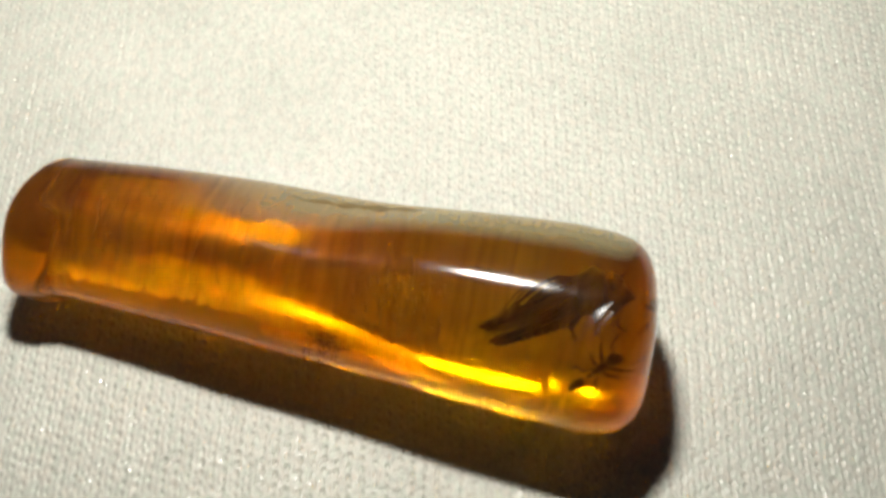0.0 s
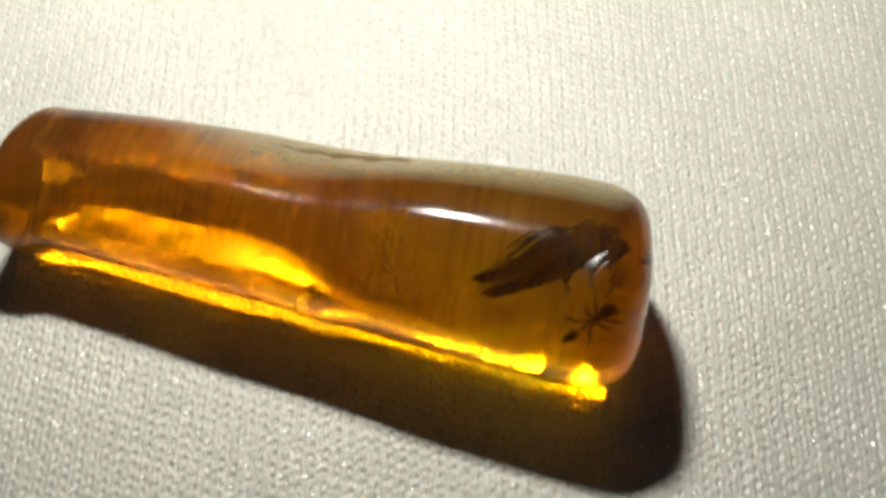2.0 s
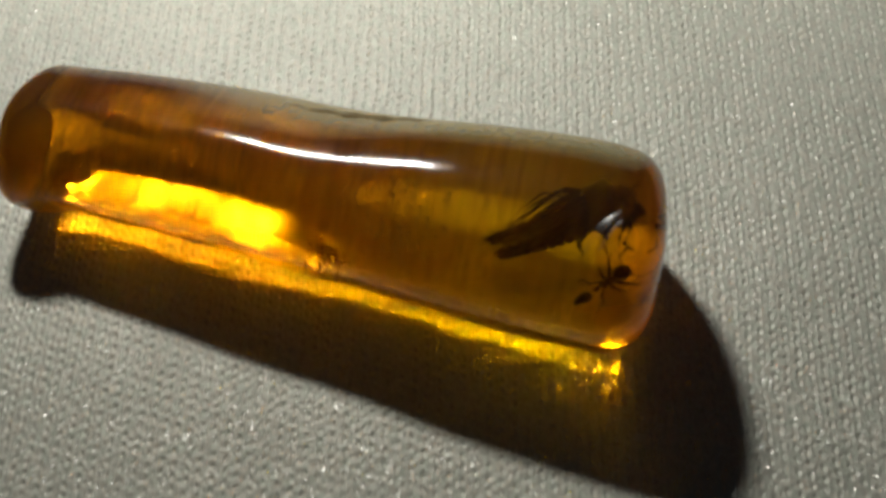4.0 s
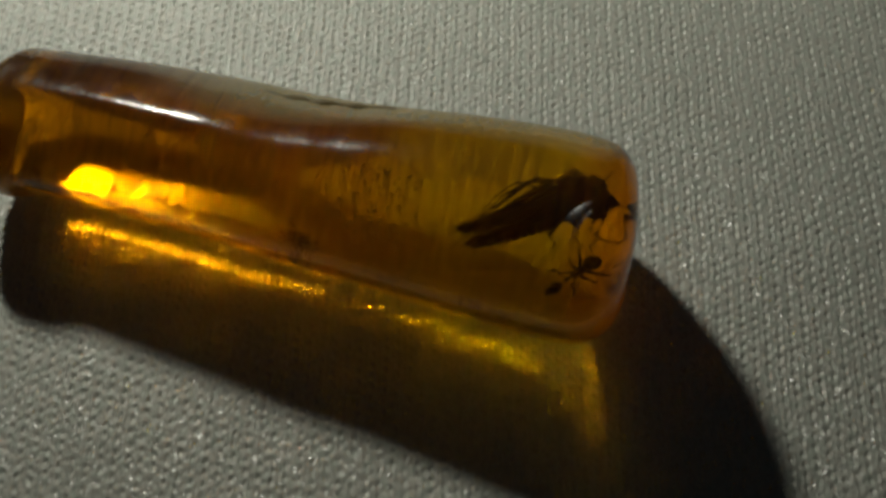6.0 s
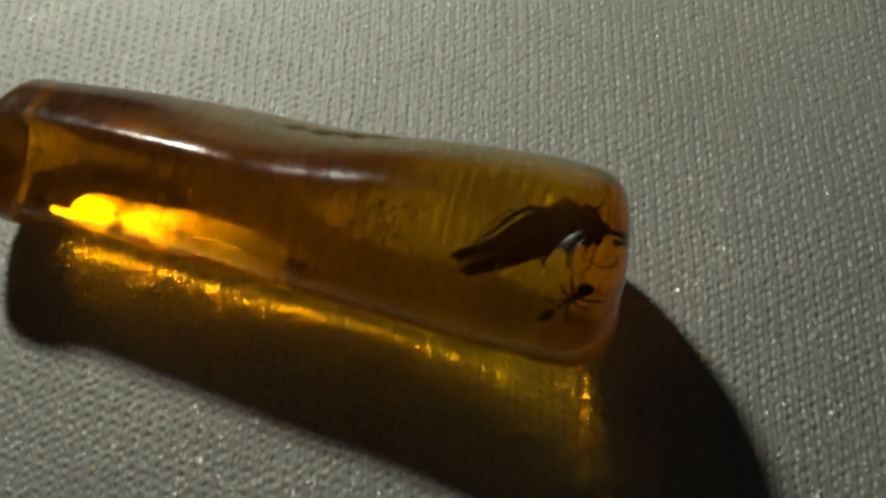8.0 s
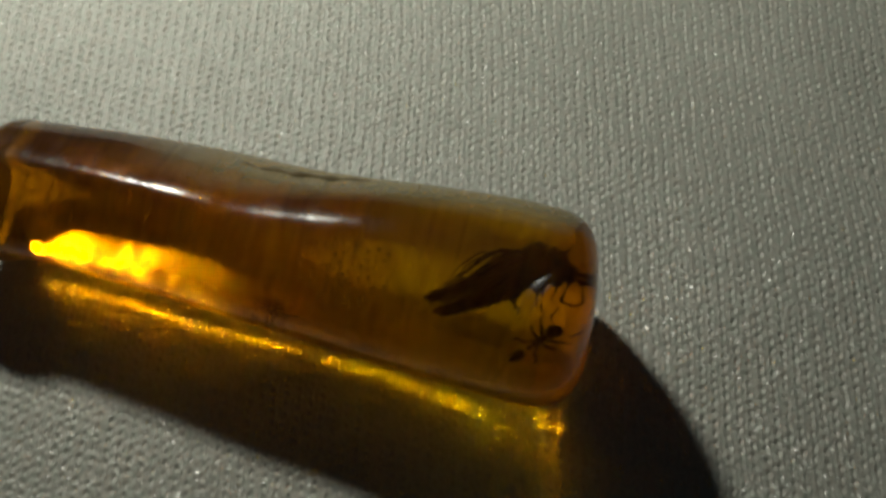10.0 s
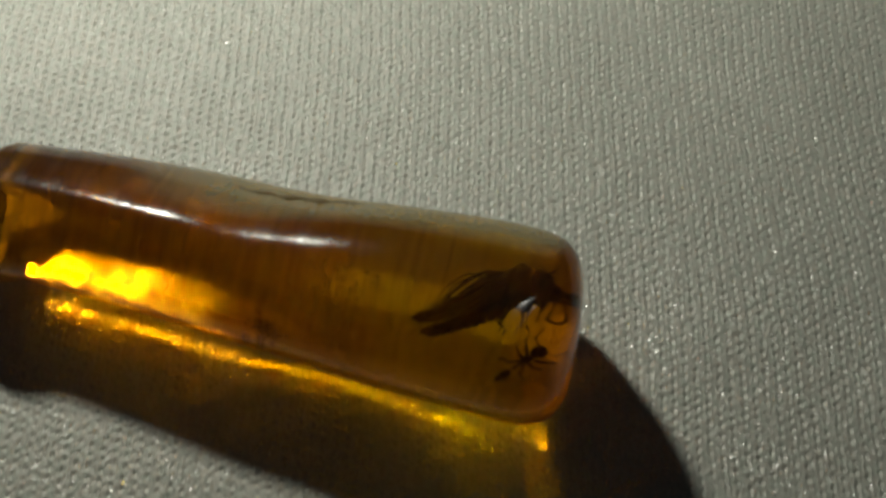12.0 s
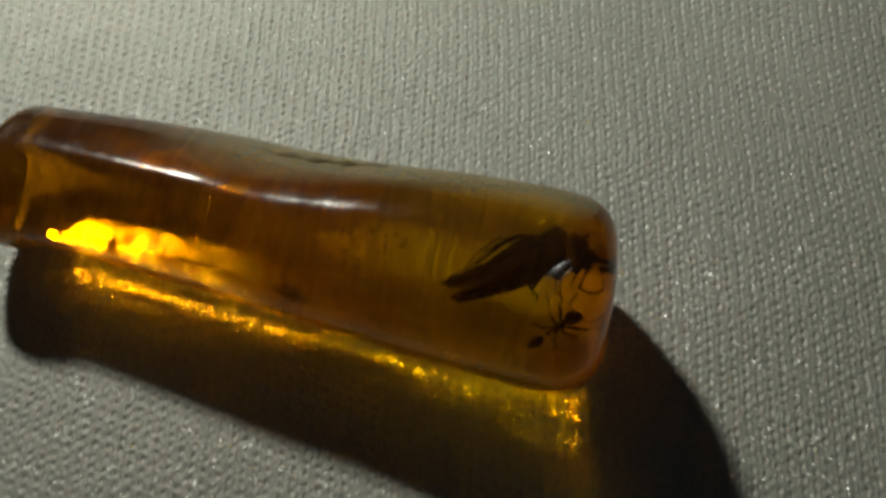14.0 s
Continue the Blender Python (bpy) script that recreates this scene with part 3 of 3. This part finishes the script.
    # curved veils across the rod, added inside; the reddish ones make the orange glow midway
    for u0, lean, seed, skin, tint in ((1.20, 0.35, 2.0, RED_VEIL, "reddish"), (1.38, 0.10, 3.5, RED_VEIL, "reddish"), (1.52, -0.20, 5.0, RED_VEIL, "reddish"), (1.66, -0.10, 8.0, GOLD_VEIL, "golden"), (1.80, -0.25, 11.0, GOLD_VEIL, "golden"), (1.98, -0.15, 14.0, GOLD_VEIL, "golden")):
        bm = bmesh.new()
        rows = []
        for i in range(15):
            row = []
            for j in range(15):
                a, c = i / 14 - 0.5, j / 14 - 0.5
                wob = 0.05 * noise.noise((a * 3 + seed, c * 3, seed)) + 0.015 * noise.noise((a * 11, c * 9 + seed, 1.0))
                row.append(bm.verts.new(Vector((u0 + lean * a + 0.25 * c * c + wob, -0.02 + 0.56 * c, 0.38 + 0.52 * a - 0.12 * c * c)) * CM))
            rows.append(row)
        for r0, r1 in zip(rows, rows[1:]):
            for j in range(14):
                bm.faces.new((r0[j], r0[j + 1], r1[j + 1], r1[j]))
        part("veil", bm, skin, top, "sheet added to scatter light, a cloudy " + tint + " veil")


# ---- insects enclosed in the amber ----
def axes(tail, head, up):
    """A pose with x from tail to head and z as near to up as can be."""
    x = (Vector(head) - Vector(tail)).normalized()
    y = Vector(up).cross(x).normalized()
    z = x.cross(y)
    m = Matrix((x, y, z)).transposed().to_4x4()
    m.translation = (Vector(tail) + Vector(head)) / 2 * CM
    return m


def wing(side, x0, x1, wide, lift, drop, twist):
    """A folded wing: a narrow crumpled blade that trails back and frays at its tip."""
    u = 1e-3
    bm = bmesh.new()
    n = 22
    rows = []
    for k in range(n):
        s = k / (n - 1)
        w = wide * (math.sin(math.pi * (0.08 + 0.84 * s)) ** 0.6) + 0.02
        row = []
        for q in (-1, -0.6, -0.2, 0.2, 0.6, 1):
            fray = (0.03 + 0.12 * s) * noise.noise((s * 13, side * 3.0 + q * 1.4, x0 + lift))
            pleat = 0.05 * math.sin(q * 8 + s * 4)
            row.append(bm.verts.new(((x0 + (x1 - x0) * s + 0.25 * s * fray * 4 - 0.15 * q * s) * u, side * (0.30 + twist * q * w + pleat) * u, (lift - drop * s + q * w * 0.5 + fray) * u)))
        rows.append(row)
    for r0, r1 in zip(rows, rows[1:]):
        for q in range(5):
            bm.faces.new((r0[q], r0[q + 1], r1[q + 1], r1[q]))
    bmesh.ops.solidify(bm, geom=bm.faces[:], thickness=0.02 * u)
    return bm


def winged_insect():
    top = new("winged_insect")
    tagged(top, "dark brown winged insect with folded wings, enclosed in amber", "insect")
    u = 1e-3  # millimetres
    part("head", blob(blob(bmesh.new(), (2.22 * u, 0, -0.04 * u), (0.36 * u, 0.38 * u, 0.36 * u), None, 0.2), (2.46 * u, 0, -0.20 * u), (0.20 * u, 0.16 * u, 0.16 * u), None, 0.2), FLY, top)
    part("thorax", blob(blob(blob(bmesh.new(), (1.50 * u, 0, 0.10 * u), (0.58 * u, 0.44 * u, 0.42 * u), None, 0.25), (0.9 * u, 0, 0.0), (0.5 * u, 0.40 * u, 0.36 * u), None, 0.2), (1.75 * u, 0.05 * u, -0.18 * u), (0.3 * u, 0.3 * u, 0.24 * u), None, 0.2), FLY, top)
    bm = bmesh.new()
    for k in range(8):
        s = k / 7
        blob(bm, ((0.6 - 2.2 * s) * u, 0, (-0.10 - 0.24 * s) * u), (0.30 * u, (0.34 - 0.16 * s) * u, (0.30 - 0.13 * s) * u), None, 0.10)
    part("abdomen", bm, FLY, top)
    for side in (-1, 1):
        part("eye", blob(bmesh.new(), (2.30 * u, side * 0.30 * u, 0.04 * u), (0.12 * u, 0.09 * u, 0.13 * u)), EYE, top, "small shining eye")
        for name, x0, x1, wide, lift, drop in (("forewing", 1.25, -2.35, 0.30, 0.26, 0.22), ("hindwing", 1.05, -2.05, 0.24, -0.06, 0.30)):
            blade = part(name, wing(side, x0, x1, wide, lift, drop, 0.22), WING, top, "brown folded wing")
            for dz in (0.16, 0.05, -0.06, -0.17) if name == "forewing" else (0.08, -0.08):
                part("vein", tube(bmesh.new(), [((x0 - 0.1 + (x1 - x0) * 0.24 * k) * u, side * (0.345 + 0.015 * k) * u, (lift - drop * 0.24 * k + dz * (0.5 + 0.28 * k - 0.05 * k * k) + 0.02 * math.sin(k * 2.1 + dz * 30)) * u) for k in range(5)], [0.034 * u, 0.030 * u, 0.026 * u, 0.02 * u, 0.010 * u], 6), FLY, blade)
        for k, (x0, dx, dz) in enumerate(((1.95, 0.42, -0.30), (1.60, 0.16, -0.34), (1.15, -0.35, -0.30))):
            hip, knee = (x0 * u, side * 0.30 * u, -0.25 * u), ((x0 + dx * 0.9) * u, side * (0.62 + 0.06 * k) * u, (-0.30 + dz * 0.35) * u)
            foot, toe = ((x0 + dx * 0.5) * u, side * (0.66 + 0.08 * k) * u, (-0.33 + dz * 0.9) * u), ((x0 + dx * 0.8) * u, side * (0.76 + 0.08 * k) * u, (-0.40 + dz * 1.05) * u)
            part("leg", tube(bmesh.new(), [hip, knee, foot, toe], [0.060 * u, 0.045 * u, 0.034 * u, 0.018 * u], 6), FLY, top)
        part("antenna", tube(bmesh.new(), [((2.42 + 0.13 * k - 0.015 * k * k) * u, side * (0.12 + 0.05 * k) * u, (0.14 + 0.03 * k + 0.03 * side * k) * u) for k in range(5)], [(0.032 - 0.005 * k) * u for k in range(5)], 6), FLY, top)
    # loose hairs that trail from the back over the wings
    rng = random.Random(21)
    for k in range(13):
        z1, reach = rng.uniform(0.05, 0.70), rng.uniform(-3.1, -1.5)
        x0 = rng.uniform(0.4, 1.2)
        way = [(x0, -0.2, 0.40), (x0 - 0.7, -0.3, z1), ((x0 + reach) / 2 - 0.2, -0.3, z1 - rng.uniform(0.02, 0.22)), (reach, -0.22, z1 - rng.uniform(0.35, 0.60))]
        part("bristle", tube(bmesh.new(), [Vector(p) * u for p in way], [0.020 * u, 0.022 * u, 0.016 * u, 0.006 * u], 5), FLY, top)
    return top


def ant():
    top = new("ant")
    tagged(top, "small dark brown ant with bent legs, enclosed in amber", "insect")
    u = 1e-3
    part("head", blob(bmesh.new(), (0.86 * u, 0, 0), (0.25 * u, 0.22 * u, 0.19 * u), None, 0.12), ANT, top)
    part("thorax", blob(blob(bmesh.new(), (0.36 * u, 0, 0), (0.30 * u, 0.12 * u, 0.13 * u), None, 0.12), (-0.05 * u, 0, 0.02 * u), (0.11 * u, 0.07 * u, 0.10 * u)), ANT, top)
    part("abdomen", blob(blob(bmesh.new(), (-0.55 * u, 0, -0.02 * u), (0.27 * u, 0.19 * u, 0.19 * u), None, 0.1), (-0.78 * u, 0.02 * u, -0.03 * u), (0.16 * u, 0.12 * u, 0.12 * u), None, 0.1), ANT, top)
    for side in (-1, 1):
        for x0, dx, reach in ((0.50, 0.35, 0.55), (0.36, 0.05, 0.50), (0.20, -0.45, 0.50)):
            part("leg", tube(bmesh.new(), [(x0 * u, side * 0.09 * u, -0.04 * u), ((x0 + dx * 0.6) * u, side * reach * 0.55 * u, 0.12 * u), ((x0 + dx * 0.9) * u, side * reach * u, -0.12 * u), ((x0 + dx * 1.35) * u, side * reach * 1.1 * u, -0.2 * u)], [0.06 * u, 0.05 * u, 0.036 * u, 0.02 * u], 6), ANT, top)
        part("antenna", tube(bmesh.new(), [(1.02 * u, side * 0.09 * u, 0.05 * u), (1.15 * u, side * 0.42 * u, 0.12 * u), (1.50 * u, side * 0.50 * u, 0.05 * u)], [0.028 * u, 0.024 * u, 0.028 * u], 6), ANT, top)
    return top


# ---- the flashlight that is held over the amber, out of view ----
def flashlight():
    top = new("flashlight")
    tagged(top, "slim black metal penlight, switched on, held above the cloth", "flashlight")
    # it shines along -z from its own origin
    def turned(profile, sides=48):
        bm = bmesh.new()
        rings = [[bm.verts.new((r * CM * math.cos(2 * math.pi * s / sides), r * CM * math.sin(2 * math.pi * s / sides), z * CM)) for s in range(sides)] for r, z in profile]
        for a, b in zip(rings, rings[1:]):
            for s in range(sides):
                bm.faces.new((a[s], a[(s + 1) % sides], b[(s + 1) % sides], b[s]))
        return bm
    part("head", turned([(0.42, 0.35), (0.40, 0.06), (0.48, -0.02), (0.70, -0.02), (0.76, 0.05), (0.76, 1.2), (0.58, 1.6)]), METAL, top)
    part("barrel", turned([(0.58, 1.6), (0.58, 9.6), (0.54, 9.8), (0.0, 9.8)]), METAL, top)
    bm = turned([(0.0, -0.03), (0.15, -0.028), (0.27, -0.015), (0.34, 0.0), (0.34, 0.02), (0.0, 0.03)], 32)
    bmesh.ops.remove_doubles(bm, verts=bm.verts, dist=1e-6)
    bmesh.ops.recalc_face_normals(bm, faces=bm.faces)
    part("bulb", bm, GLOW, top, "glowing white bulb")
    return top


tablecloth()
amber_details(amber_rod())
fly = winged_insect()
fly.matrix_basis = axes((0.130, -0.330, 0.446), (0.624, -0.300, 0.560), (0.0, 0.89, 0.45)) @ Matrix.Diagonal((1.10, 1.3, 1.38, 1.0))
small_ant = ant()
small_ant.matrix_basis = axes((0.478, -0.600, 0.470), (0.596, -0.540, 0.570), (0.1, -0.45, 0.89)) @ Matrix.Diagonal((1.20, 1.15, 1.6, 1.0))
torch = flashlight()


def lamp_pose(x, y, z, away=1.15):
    aim = Vector((-0.3, -0.1, 0.3))
    return look((aim + (Vector((x, y, z)) - aim) * away) * CM, Vector((0.2, 4.0, 0.0)) * CM)


def motions():
    walk(torch, [
        (0.0, lamp_pose(-0.56, 1.28, 5.02)),
        (1.5, lamp_pose(-0.72, 2.08, 4.70)),
        (3.2, lamp_pose(-0.88, 2.24, 4.38)),
        (5.3, lamp_pose(-2.56, 4.00, 3.98)),
        (9.2, lamp_pose(-2.64, 4.08, 4.22)),
        (14.0, lamp_pose(-2.88, 4.48, 4.78)),
    ])


motions()
